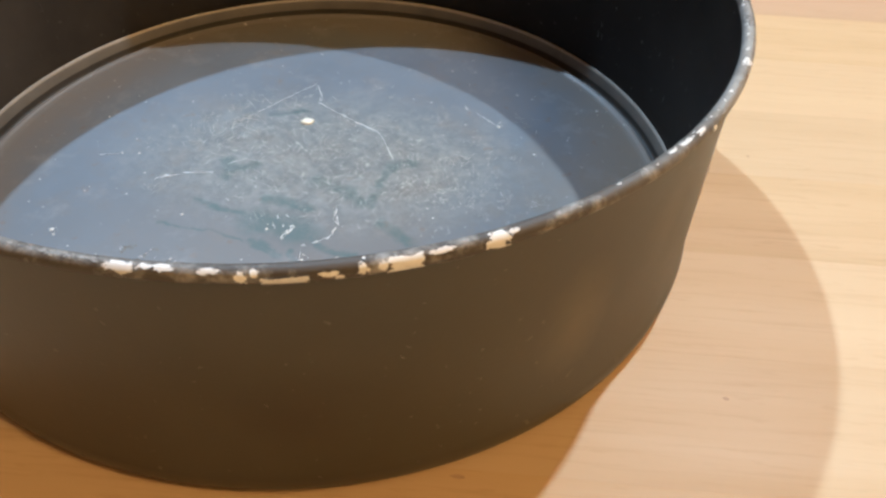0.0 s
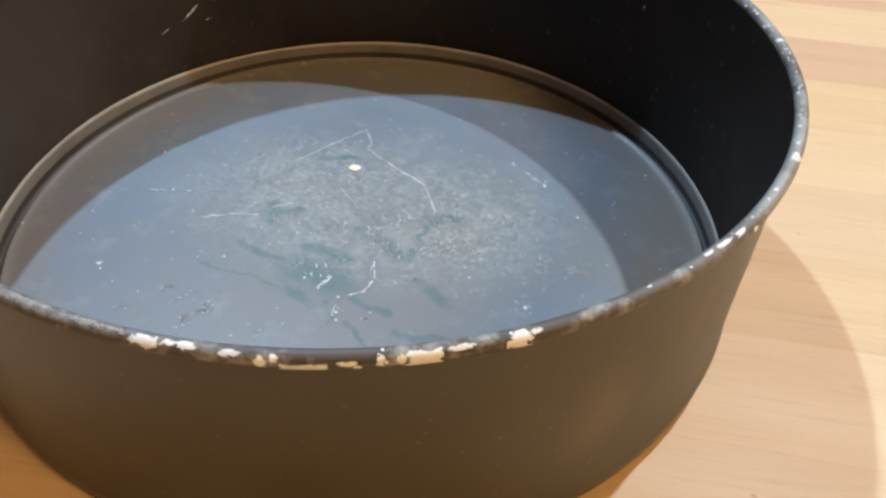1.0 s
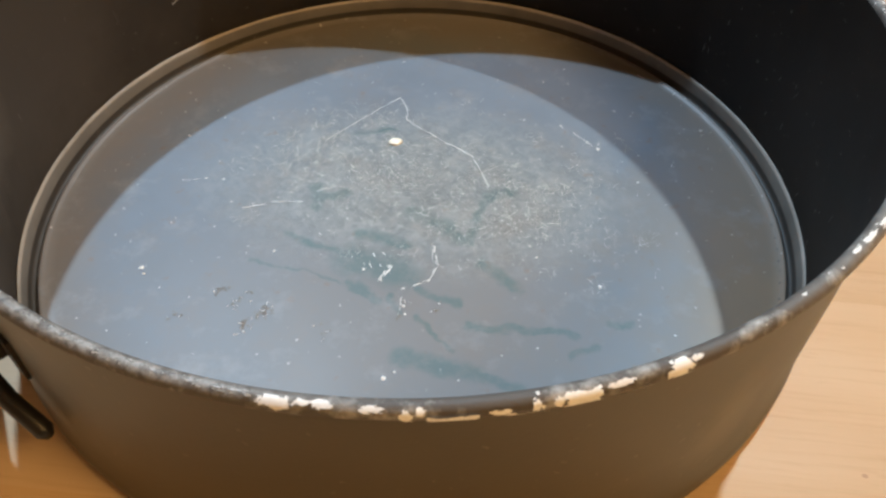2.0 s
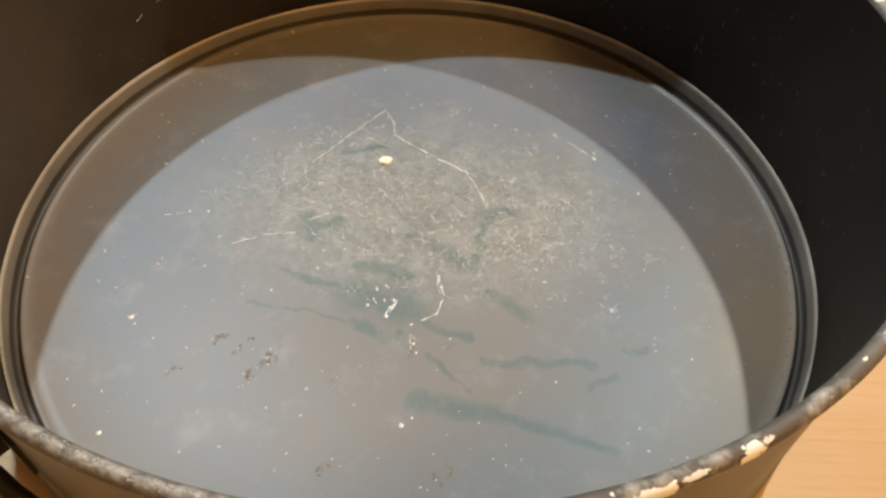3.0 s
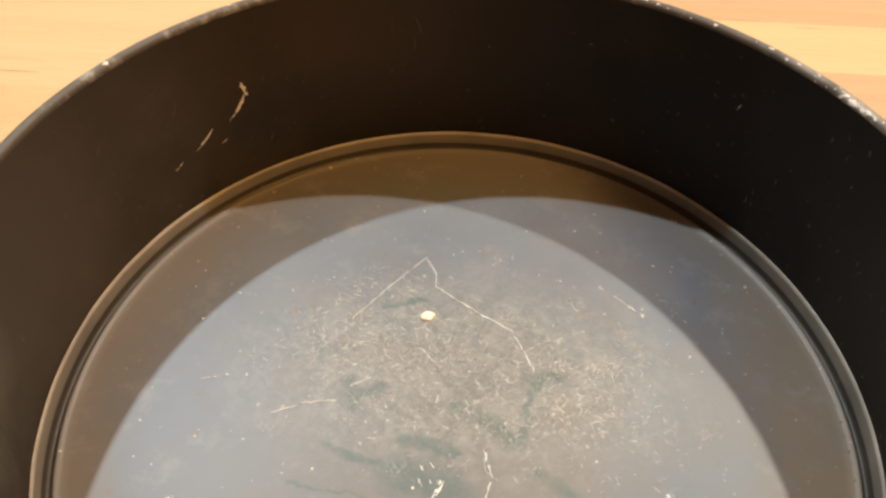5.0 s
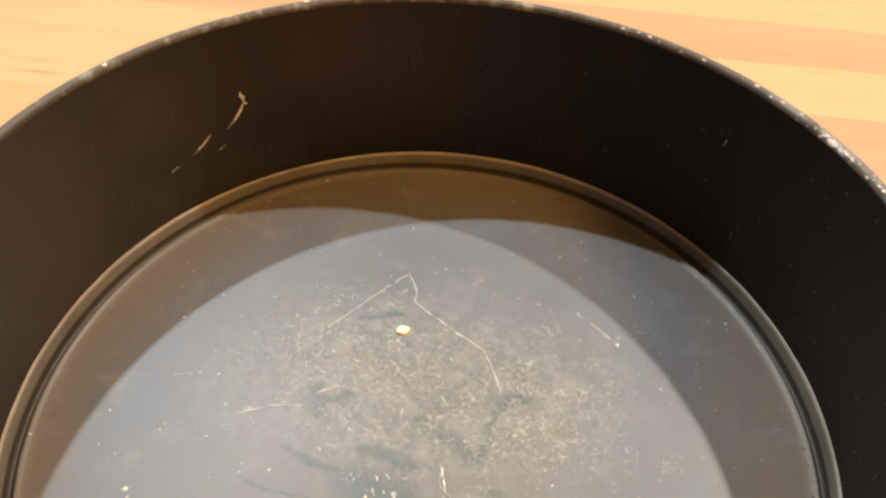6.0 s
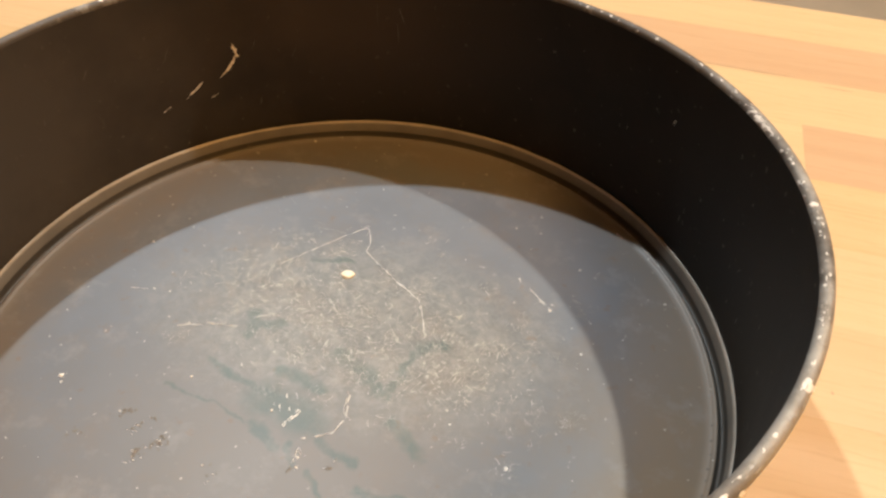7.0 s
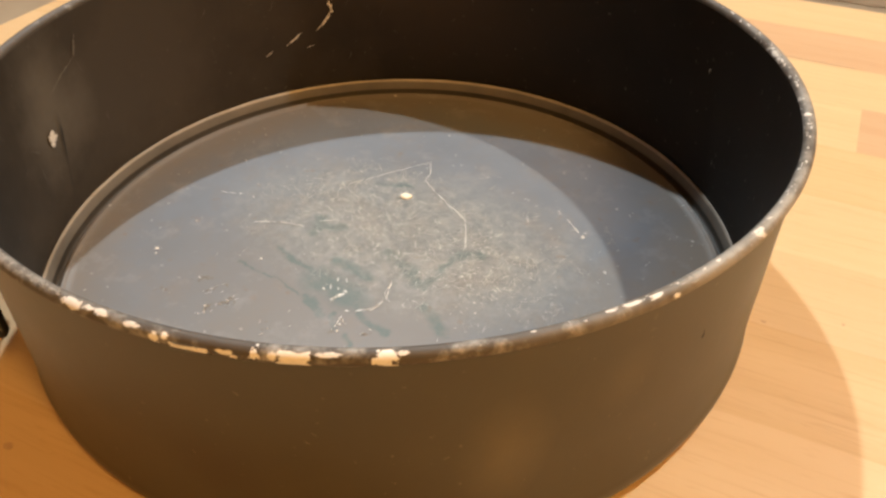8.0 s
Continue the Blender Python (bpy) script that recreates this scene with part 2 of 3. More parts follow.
    brown = n.ramp(n.noise(46, 6, 0.7), [(0.50, 0.0), (0.70, 1.0)])
    c = n.mix(n.math("MULTIPLY", brown, 0.28), c, (0.21, 0.165, 0.125))
    pale = n.ramp(n.noise(64, 5, 0.7, n.vec("ADD", p, (0.31, 0.17, 0.0))), [(0.54, 0.0), (0.72, 1.0)])
    c = n.mix(n.math("MULTIPLY", pale, 0.45), c, (0.27, 0.275, 0.28))
    rust = n.ramp(n.noise(150, 3, 0.6), [(0.66, 0.0), (0.72, 1.0)])
    c = n.mix(n.math("MULTIPLY", rust, 0.30), c, (0.20, 0.11, 0.05))
    n.bump(n.math("ADD", n.math("MULTIPLY", scuff, 0.3), fibre), 0.05, 0.0003)
    rough = n.math("ADD", n.math("MULTIPLY", cloud, 0.14), 0.36)
    return n.set(Base_Color=c, Roughness=rough, Specular_IOR_Level=0.33)


STREAKS = [
    (0.0040, -0.0612, 0.025, -0.0642, 0.0040), (0.025, -0.0642, 0.037, -0.067, 0.0028), (0.037, -0.067, 0.055, -0.073, 0.0021), (0.021, -0.048, 0.052, -0.047, 0.0018),
    (0.007, -0.047, 0.018, -0.057, 0.0012), (-0.016, -0.036, -0.005, -0.042, 0.0018), (-0.002, -0.040, 0.001, -0.046, 0.0014), (-0.047, -0.031, -0.033, -0.033, 0.0010),
    (-0.033, -0.033, -0.018, -0.036, 0.0007), (-0.015, -0.016, -0.001, -0.019, 0.0030), (-0.016, -0.027, 0.000, -0.031, 0.0085), (-0.001, -0.004, 0.012, -0.010, 0.0042),
    (0.012, -0.010, 0.018, -0.015, 0.0030), (0.024, 0.006, 0.030, 0.010, 0.0036), (0.022, 0.003, 0.019, -0.012, 0.0018), (-0.034, 0.004, -0.032, -0.005, 0.0032),
    (-0.033, -0.001, -0.024, 0.002, 0.0026), (0.006, -0.037, 0.019, -0.040, 0.0019), (0.024, -0.024, 0.034, -0.032, 0.0034), (-0.039, -0.019, -0.018, -0.025, 0.0016),
    (0.051, -0.055, 0.057, -0.051, 0.0018), (0.062, -0.042, 0.067, -0.042, 0.0018), (-0.026, 0.033, -0.013, 0.037, 0.0014),
]
base_grey = base_enamel()


# ---- mesh helpers ----
def mesh_of(name, verts, faces, mats, smooth=True, pick=None):
    me = bpy.data.meshes.new(name)
    me.from_pydata(verts, [], faces)
    for m in mats:
        me.materials.append(m)
    for i, p in enumerate(me.polygons):
        p.use_smooth = smooth
        if pick:
            p.material_index = pick(i)
    me.update()
    return me


def part(name, me, parent, label=""):
    ob = new(name, me)
    ob.parent = parent
    return tagged(ob, label)


def lathe(name, profile, mats, steps=256, pick=None, wobble=None):
    """A closed or open profile of (radius, height) turned round z."""
    verts, faces, k = [], [], len(profile)
    for i in range(steps):
        a = 2 * math.pi * i / steps
        for r, z in profile:
            dr, dz = wobble(a, z) if wobble else (0, 0)
            verts.append(((r + dr) * math.cos(a), (r + dr) * math.sin(a), z + dz))
    for i in range(steps):
        j = (i + 1) % steps
        for n in range(k - 1):
            faces.append((i * k + n, j * k + n, j * k + n + 1, i * k + n + 1))
    return mesh_of(name, verts, faces, mats, True, (lambda f: pick(f % (k - 1))) if pick else None)


def box(name, lo, hi, mat, bevel=0.0, seg=2):
    bm = bmesh.new()
    bmesh.ops.create_cube(bm, size=1)
    for v in bm.verts:
        v.co = Vector([lo[i] + (v.co[i] + 0.5) * (hi[i] - lo[i]) for i in range(3)])
    if bevel:
        bmesh.ops.bevel(bm, geom=bm.edges[:], offset=bevel, segments=seg, affect="EDGES")
    me = bpy.data.meshes.new(name)
    bm.to_mesh(me)
    bm.free()
    me.materials.append(mat)
    return me


def tube(name, path, radius, mat, sides=12):
    """A rod with rounded ends along the given places."""
    pts = [Vector(p) for p in path]
    rings = [(pts[0] - (pts[1] - pts[0]).normalized() * radius * 0.8, radius * 0.45)]
    rings += [(p, radius) for p in pts]
    rings += [(pts[-1] + (pts[-1] - pts[-2]).normalized() * radius * 0.8, radius * 0.45)]
    verts, faces = [], []
    for i, (c, r) in enumerate(rings):
        ahead = (rings[min(i + 1, len(rings) - 1)][0] - rings[max(i - 1, 0)][0]).normalized()
        side = ahead.cross(Vector((0, 0, 1)))
        side = side.normalized() if side.length > 0.01 else Vector((1, 0, 0))
        up = side.cross(ahead)
        for s in range(sides):
            a = 2 * math.pi * s / sides
            verts.append(c + r * (math.cos(a) * side + math.sin(a) * up))
    for i in range(len(rings) - 1):
        for s in range(sides):
            t = (s + 1) % sides
            faces.append((i * sides + s, i * sides + t, (i + 1) * sides + t, (i + 1) * sides + s))
    faces.append(tuple(reversed(range(sides))))
    faces.append(tuple((len(rings) - 1) * sides + s for s in range(sides)))
    return mesh_of(name, verts, faces, [mat])


# ---- setting ----
FLOOR, CEIL = -0.76, 1.62
TABLE = -0.0012


def setting():
    me = box("floor", (-2.6, -2.6, FLOOR - 0.1), (2.6, 3.2, FLOOR), floor_taupe)
    tagged(new("floor", me), "taupe floor of the room around the table", "floor", kind="structure")
    # ceiling and walls stay out of view and serve to bounce light
    me = box("ceiling", (-2.6, -2.6, CEIL), (2.6, 3.2, CEIL + 0.1), warm_ceiling)
    tagged(new("ceiling", me), "unseen ceiling added to bounce warm light down", "ceiling", kind="structure")
    for name, lo, hi in (("wall_north", (-2.6, 3.2, FLOOR), (2.6, 3.3, CEIL)), ("wall_south", (-2.6, -2.7, FLOOR), (2.6, -2.6, CEIL)),
                         ("wall_west", (-2.7, -2.6, FLOOR), (-2.6, 3.2, CEIL)), ("wall_east", (2.6, -2.6, FLOOR), (2.7, 3.2, CEIL))):
        tagged(new(name, box(name, lo, hi, warm_wall)), "plain unseen wall added to bounce warm light", "wall", kind="structure")
    tagged(new("baseboard", box("baseboard", (-2.6, 3.182, FLOOR), (2.6, 3.2, FLOOR + 0.09), skirting_white, 0.004)),
           "white painted baseboard along the wall", "baseboard", kind="structure")


setting()


def far_cabinet():
    """A brown cabinet on a white plinth across the room, glimpsed past the table's edge."""
    ob = tagged(new("cabinet"), "brown wooden cabinet on a white plinth across the room", "cabinet")
    part("plinth", box("plinth", (-0.5, 2.47, FLOOR), (1.5, 2.95, FLOOR + 0.035), skirting_white, 0.003), ob, "white plinth")
    for k in range(4):
        part("door", box("door", (-0.5 + 0.5 * k + 0.002, 2.46, FLOOR + 0.037), (-0.5 + 0.5 * k + 0.498, 2.479, FLOOR + 0.80), cabinet_brown, 0.002), ob)
    part("body", box("body", (-0.5, 2.481, FLOOR + 0.037), (1.5, 2.95, FLOOR + 0.82), cabinet_brown, 0.002), ob)


far_cabinet()


# ---- springform pan ----
R_IN, R_OUT, R_RIM, Z_RIM, BEAD = 0.1203, 0.1213, 0.12195, 0.0728, 0.0017


def on_bead(theta, phi, lift=0.0):
    """A place on the rolled rim; theta round the pan, phi round the bead (0 outwards, 90 up), in degrees."""
    t, p = radians(theta), radians(phi)
    r = R_RIM + (BEAD + lift) * math.cos(p)
    return Vector((r * math.cos(t), r * math.sin(t), Z_RIM + (BEAD + lift) * math.sin(p)))


def flake(name, theta, half, phi, tall, mat, parent, seed, box_like=False, label=""):
    """A patch of lost coating on the rim with a ragged outline."""
    nu, nv = max(8, int(half * 14)), max(8, int(tall / 2.5))
    verts, faces, index = [], [], {}

    def at(i, j):
        if (i, j) not in index:
            index[i, j] = len(verts)
            verts.append(on_bead(theta + half * (2 * i / nu - 1), phi + tall * (2 * j / nv - 1), 0.00006))
        return index[i, j]

    for i in range(nu):
        for j in range(nv):
            u, v = 2 * (i + 0.5) / nu - 1, 2 * (j + 0.5) / nv - 1
            d = max(abs(u), abs(v)) if box_like else math.hypot(u, v)
            if d + 0.5 * noise.noise(Vector((u * 1.7 + seed * 3.1, v * 1.7, seed))) + 0.25 * noise.noise(Vector((u * 5 + seed, v * 5, 4.0))) < (0.93 if box_like else 0.8):
                faces.append((at(i, j), at(i + 1, j), at(i + 1, j + 1), at(i, j + 1)))
    if faces:
        part(name, mesh_of(name, verts, faces, [mat]), parent, label)


def strip(name, pts, width, mat, parent, seed, z=0.00016, jag=0.0003, label=""):
    """A fine ragged scratch on the base along the given places."""
    rnd = random.Random(seed)
    fine = []
    for (x0, y0), (x1, y1) in zip(pts, pts[1:]):
        k = max(2, int(math.hypot(x1 - x0, y1 - y0) / 0.0012))
        fine += [(x0 + (x1 - x0) * i / k, y0 + (y1 - y0) * i / k) for i in range(k)]
    fine.append(pts[-1])
    fine = [(x + rnd.uniform(-jag, jag), y + rnd.uniform(-jag, jag)) for x, y in fine]
    verts, faces = [], []
    for i, (x, y) in enumerate(fine):
        a, b = fine[max(0, i - 1)], fine[min(len(fine) - 1, i + 1)]
        d = Vector((b[0] - a[0], b[1] - a[1], 0)).normalized()
        w = width * rnd.uniform(0.12, 0.55)
        verts += [(x - d.y * w, y + d.x * w, z), (x, y, z + 0.00004), (x + d.y * w, y - d.x * w, z)]
        if i and rnd.random() > 0.16:
            k = 3 * i
            faces += [(k - 3, k - 2, k + 1, k), (k - 2, k - 1, k + 2, k + 1)]
    part(name, mesh_of(name, verts, faces, [mat], False), parent, label)


def band_patch(name, theta0, theta1, r0, r1, z0, z1, mat, parent, label="", slope=0.0):
    """A curved plate that follows the band."""
    k = 14
    verts, faces = [], []
    for i in range(k + 1):
        a = radians(theta0 + (theta1 - theta0) * i / k)
        dz = slope * (i / k)
        for r, z in ((r0, z0), (r1, z0), (r1, z1), (r0, z1)):
            verts.append((r * math.cos(a), r * math.sin(a), z + dz))
    for i in range(k):
        for n in range(4):
            m = (n + 1) % 4
            faces.append((4 * i + n, 4 * i + m, 4 * i + 4 + m, 4 * i + 4 + n))
    faces += [(3, 2, 1, 0), tuple(4 * k + n for n in range(4))]
    return part(name, mesh_of(name, verts, faces, [mat], False), parent, label)


def wall_mark(name, pts, width, mat, parent, r, seed, label=""):
    """A scrape on the band along places given as (theta, z)."""
    rnd = random.Random(seed)
    verts, faces = [], []
    fine = []
    for (a0, z0), (a1, z1) in zip(pts, pts[1:]):
        fine += [(a0 + (a1 - a0) * i / 6, z0 + (z1 - z0) * i / 6) for i in range(6)]
    fine.append(pts[-1])
    for i, (a, z) in enumerate(fine):
        w = width * rnd.uniform(0.2, 1.0) * math.sin(math.pi * (i + 0.6) / (len(fine) + 0.2))
        a += rnd.uniform(-0.12, 0.12)
        for s in (-1, 1):
            t = radians(a + s * math.degrees(w / r))
            verts.append((r * math.cos(t), r * math.sin(t), z + s * w * 0.4))
        if i:
            faces.append((2 * i - 2, 2 * i - 1, 2 * i + 1, 2 * i))
    part(name, mesh_of(name, verts, faces, [mat], False), parent, label)


def springform_pan():
    pan = tagged(new("springform_pan"), "dark grey springform cake pan with chipped rim on wooden table", "cake pan")

    def dent(a, z):
        return 0.00025 * math.sin(2 * a + 0.5) + 0.00012 * math.sin(5 * a), 0.0

    # band: outside from the foot up, over the top, down the inside, with the groove that holds the base
    prof = [(0.1203, 0.0018), (0.1213, 0.0012), (0.1219, 0.0022), (0.1221, 0.0040), (0.1218, 0.0062), (R_OUT, 0.0078), (R_OUT, 0.03), (R_OUT + 0.0001, 0.055), (R_OUT + 0.0004, 0.066), (R_OUT + 0.0006, 0.0708), (R_OUT + 0.0007, Z_RIM),
            (R_IN, Z_RIM), (R_IN, 0.0722), (R_IN, 0.068), (R_IN, 0.055), (R_IN, 0.03), (R_IN, 0.0095), (0.1200, 0.0080), (0.1203, 0.0060), (0.1206, 0.0040), (0.1203, 0.0018)]
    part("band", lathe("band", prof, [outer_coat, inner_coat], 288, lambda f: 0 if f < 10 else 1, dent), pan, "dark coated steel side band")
    ring = [(R_RIM + BEAD * math.cos(radians(p)), Z_RIM + BEAD * math.sin(radians(p))) for p in range(-140, 221, 15)]
    part("rim", lathe("rim", ring, [rim_metal], 360, None, dent), pan, "rolled rim with worn, scuffed coating")
    # base plate: flat middle, low bead, groove, outer lip
    prof = [(0.0, 0.0), (0.02, 0.0), (0.05, 0.0), (0.08, 0.0), (0.105, 0.0), (0.1120, 0.0), (0.1146, 0.0), (0.1153, 0.0004), (0.1159, 0.0009), (0.1164, 0.0008), (0.1169, 0.0),
            (0.1175, -0.0008), (0.1182, -0.0009), (0.1187, 0.0002), (0.1189, 0.0020), (0.1192, 0.0040), (0.1195, 0.0056), (0.1198, 0.0065), (0.1201, 0.0067), (0.12026, 0.0064), (0.12028, 0.0055),
            (0.1194, -0.0004), (0.1194, -0.0012), (0.0, -0.0012)]

    def flutter(a, z):
        return (0.00016 * noise.noise(Vector((9 * math.cos(a), 9 * math.sin(a), z * 200))) if z > 0.003 else 0.0), 0.0

    # groove faces carry painted shade, the lip's top a painted highlight
    base = part("base", lathe("base", prof, [base_grey, ring_coat, groove_shade, lip_highlight], 360, lambda f: 0 if f < 9 or f > 19 else (2 if 9 <= f <= 13 else 3 if f in (16, 17) else 1), flutter), pan, "worn grey coated base with scratches and blue-green stains")

    # losses of coating on the rim
    chips = [(-91.9, 1.5, 62, 40, 1), (-90.0, 0.7, 75, 18, 1), (-88.6, 0.9, 78, 26, 1), (-85.0, 1.0, 62, 18, 1), (-82.5, 0.65, 22, 32, 0), (-81.5, 0.5, 48, 22, 0),
             (-75.6, 0.9, 18, 18, 0), (-74.8, 0.45, -8, 16, 0), (-72.9, 0.5, 28, 36, 0), (-71.3, 0.45, 30, 30, 0), (-66.3, 1.25, 58, 18, 1), (-61.4, 1.25, 34, 66, 0), (-59.9, 0.6, 66, 16, 1),
             (-48.0, 0.35, 100, 12, 1), (-40.0, 0.8, 98, 20, 1), (-37.6, 1.3, 92, 24, 1), (-35.0, 1.0, 80, 26, 1), (-32.8, 0.55, 20, 26, 0), (-26.0, 0.4, 100, 18, 1),
             (-18.9, 1.0, 78, 60, 1), (-12.0, 0.35, 115, 16, 1), (-4.0, 0.35, 125, 16, 1), (9.8, 0.5, 100, 55, 1), (14.5, 0.5, 150, 18, 1), (21.0, 0.35, 145, 16, 1),
             (26.6, 0.6, 140, 22, 1), (28.3, 1.1, 136, 28, 1), (40.0, 0.3, 130, 14, 1), (52.0, 0.35, 125, 16, 1), (61.5, 0.4, 120, 14, 1), (66.0, 0.3, 125, 14, 1),
             (114.0, 0.5, 110, 22, 1), (118.5, 0.6, 100, 22, 1), (122.5, 0.4, 120, 20, 1), (131.0, 0.4, 110, 16, 1), (152.0, 0.5, 110, 22, 1)]
    wear = random.Random(9)
    for _ in range(110):
        chips.append((wear.uniform(-128, -94), wear.uniform(0.08, 0.40), wear.gauss(90, 17), wear.uniform(3, 8), 2))
    for _ in range(26):
        chips.append((wear.uniform(-50, 70), wear.uniform(0.12, 0.28), wear.gauss(110, 16), wear.uniform(6, 12), 1))
    for _ in range(90):
        chips.append((wear.gauss(-8, 22), wear.uniform(0.10, 0.55), wear.gauss(105, 26), wear.uniform(5, 16), wear.choice((1, 2, 2))))
    for _ in range(24):
        chips.append((wear.gauss(27, 2.2), wear.uniform(0.10, 0.4), wear.gauss(140, 14), wear.uniform(6, 14), 1))
    for i, (a, h, p, tall, kind) in enumerate(chips):
        tall = tall * 1.3 if kind < 2 and -95 < a < -58 else tall
        flake("paint_chip", a, h, p, tall, (chip_cream, chip_white, chip_grey)[kind], pan, i + 1)
    flake("paint_chip", -79.1, 1.9, -26, 46, chip_cream, pan, 60, True, "long cream-coloured chip")
    flake("paint_chip", -69.5, 1.55, 10, 66, chip_cream, pan, 61, True, "large cream-coloured chip")
    flake("paint_chip", -73.6, 1.7, -42, 8, chip_cream, pan, 62, True)
    flake("paint_chip", -65.2, 1.6, -42, 7, chip_cream, pan, 63, True)

    # scratches and specks on the base, their glint painted near-white
    strip("scratch", [(-0.0140, 0.0564), (-0.0200, 0.0490), (-0.0260, 0.0415), (-0.0366, 0.0274)], 0.00026, glint_white, base, 1)
    strip("scratch", [(-0.0140, 0.0564), (-0.0105, 0.0500), (-0.0095, 0.0430), (-0.0060, 0.0405)], 0.00024, glint_white, base, 2)
    strip("scratch", [(-0.0060, 0.0405), (0.0056, 0.0324), (0.0159, 0.0262), (0.0202, 0.0167), (0.0230, 0.0106)], 0.00036, glint_white, base, 3)
    strip("scratch", [(-0.0556, -0.0093), (-0.0460, -0.0053), (-0.0359, -0.0034)], 0.00038, glint_white, base, 4)
    strip("scratch", [(-0.0350, 0.0005), (-0.0288, 0.0046)], 0.00036, glint_white, base, 5)
    strip("scratch", [(0.0080, -0.0185), (0.0102, -0.0263), (0.0080, -0.0325), (0.0006, -0.0371)], 0.00042, glint_white, base, 6)
    strip("scratch", [(-0.0035, -0.0280), (-0.0062, -0.0349)], 0.0006, glint_white, base, 7, z=0.00017, jag=0.0001)
    strip("scratch", [(-0.0042, -0.0278), (-0.0067, -0.0343)], 0.00060, glint_white, base, 31, z=0.00022, jag=0.0001)
    strip("scratch", [(-0.0100, -0.0240), (-0.0070, -0.0290)], 0.00050, glint_white, base, 8)
    strip("scratch", [(-0.0112, -0.0262), (-0.0096, -0.0300)], 0.00030, glint_white, base, 21)
    strip("scratch", [(-0.0078, -0.0225), (-0.0062, -0.0240)], 0.00035, glint_white, base, 22)
    strip("scratch", [(0.0072, -0.0175), (0.0085, -0.0240), (0.0118, -0.0270)], 0.00018, glint_white, base, 23)
    strip("scratch", [(0.0010, -0.0400), (0.0016, -0.0450)], 0.00018, glint_white, base, 24)
    strip("scratch", [(0.0505, 0.0440), (0.0550, 0.0400), (0.0597, 0.0356)], 0.00030, glint_white, base, 9)
    strip("scratch", [(0.0760, 0.0830), (0.0785, 0.0812)], 0.00045, glint_white, base, 10, z=0.00017, jag=0.0001)
    strip("scratch", [(-0.0795, 0.0010), (-0.0720, 0.0025)], 0.00030, glint_white, base, 11)
    specks = [(0.0597, 0.0356, 0.8), (0.0728, 0.0197, 0.7), (0.0591, -0.0285, 1.0), (-0.0762, -0.0742, 0.9), (-0.0785, -0.0384, 1.0), (0.0004, -0.0683, 0.9), (0.0030, -0.0660, 0.5), (-0.0408, -0.0266, 0.6), (-0.072, 0.003, 0.5), (-0.066, 0.0035, 0.5),
              (0.080, -0.044, 0.4), (-0.058, 0.038, 0.4), (0.033, 0.049, 0.4), (0.085, 0.030, 0.4), (-0.085, 0.024, 0.5), (0.002, -0.043, 0.6), (0.003, -0.046, 0.5), (-0.012, -0.0305, 0.6), (0.040, -0.019, 0.5), (-0.0770, -0.0405, 0.6)]
    rnd = random.Random(5)
    for i in range(28):
        a, r = rnd.uniform(0, 6.283), 0.108 * math.sqrt(rnd.random())
        specks.append((r * math.cos(a), r * math.sin(a), rnd.uniform(0.08, 0.24)))
    for i in range(9):
        u = rnd.random()
        specks.append((0.046 + 0.015 * u + rnd.gauss(0, 0.0012), 0.047 - 0.012 * u + rnd.gauss(0, 0.0012), rnd.uniform(0.2, 0.5)))
    for i in range(22):
        specks.append((rnd.gauss(-0.005, 0.032), rnd.gauss(0.018, 0.020), rnd.uniform(0.18, 0.38)))
    for x, y, s in specks:
        k = 6
        verts = [(x + 0.001 * s * rnd.uniform(0.5, 1) * math.cos(6.283 * i / k), y + 0.001 * s * rnd.uniform(0.5, 1) * math.sin(6.283 * i / k), 0.0001) for i in range(k)]
        verts.append((x + rnd.uniform(-0.0002, 0.0002), y, 0.0001 + 0.00045 * s))
        part("speck", mesh_of("speck", verts, [(i, (i + 1) % k, k) for i in range(k)], [glint_white], False), base)
    for i in range(11):
        a, q = radians(-24 + 2.7 * i + rnd.uniform(-0.8, 0.8)), rnd.uniform(0.0003, 0.0006)
        x, y = 0.1149 * math.cos(a), 0.1149 * math.sin(a)
        verts = [(x + q * math.cos(i * 1.0472), y + q * math.sin(i * 1.0472), 0.00005) for i in range(6)] + [(x, y, 0.0006)]
        part("droplet", mesh_of("droplet", verts, [(i, (i + 1) % 6, 6) for i in range(6)], [residue_dark]), base, "dark dried droplet")
    # felted field of fine hairline scuffs round the middle
    verts, faces = [], []
    clumps = []
    for i in range(330):
        if i % 5 == 0:
            clumps.append((rnd.gauss(-0.030, 0.012), rnd.gauss(0.024, 0.009)))
        elif i % 5 == 1:
            clumps.append((rnd.gauss(0.040, 0.018), rnd.gauss(0.000, 0.012)))
        else:
            clumps.append((rnd.gauss(0.004, 0.026), rnd.gauss(0.009, 0.014)))
    for i in range(8200):
        cx, cy = clumps[rnd.randrange(len(clumps))]
        x, y = rnd.gauss(cx, 0.0021), rnd.gauss(cy, 0.0017)
        a, coarse = rnd.uniform(0, 6.283), 1.4 if i % 6 == 0 else 0.7
        w, step = coarse * rnd.uniform(0.000025, 0.00009), coarse * rnd.uniform(0.0003, 0.0008)
        b = len(verts)
        for k in range(4):
            taper = w * (0.4 if k in (0, 3) else 1.0)
            verts += [(x - math.sin(a) * taper, y + math.cos(a) * taper, 0.00004 + i * 1.0e-8), (x + math.sin(a) * taper, y - math.cos(a) * taper, 0.00004 + i * 1.0e-8)]
            x, y = x + step * math.cos(a), y + step * math.sin(a)
            a += rnd.uniform(-1.0, 1.0)
        faces += [(b + 2 * k, b + 2 * k + 1, b + 2 * k + 3, b + 2 * k + 2) for k in range(3)]
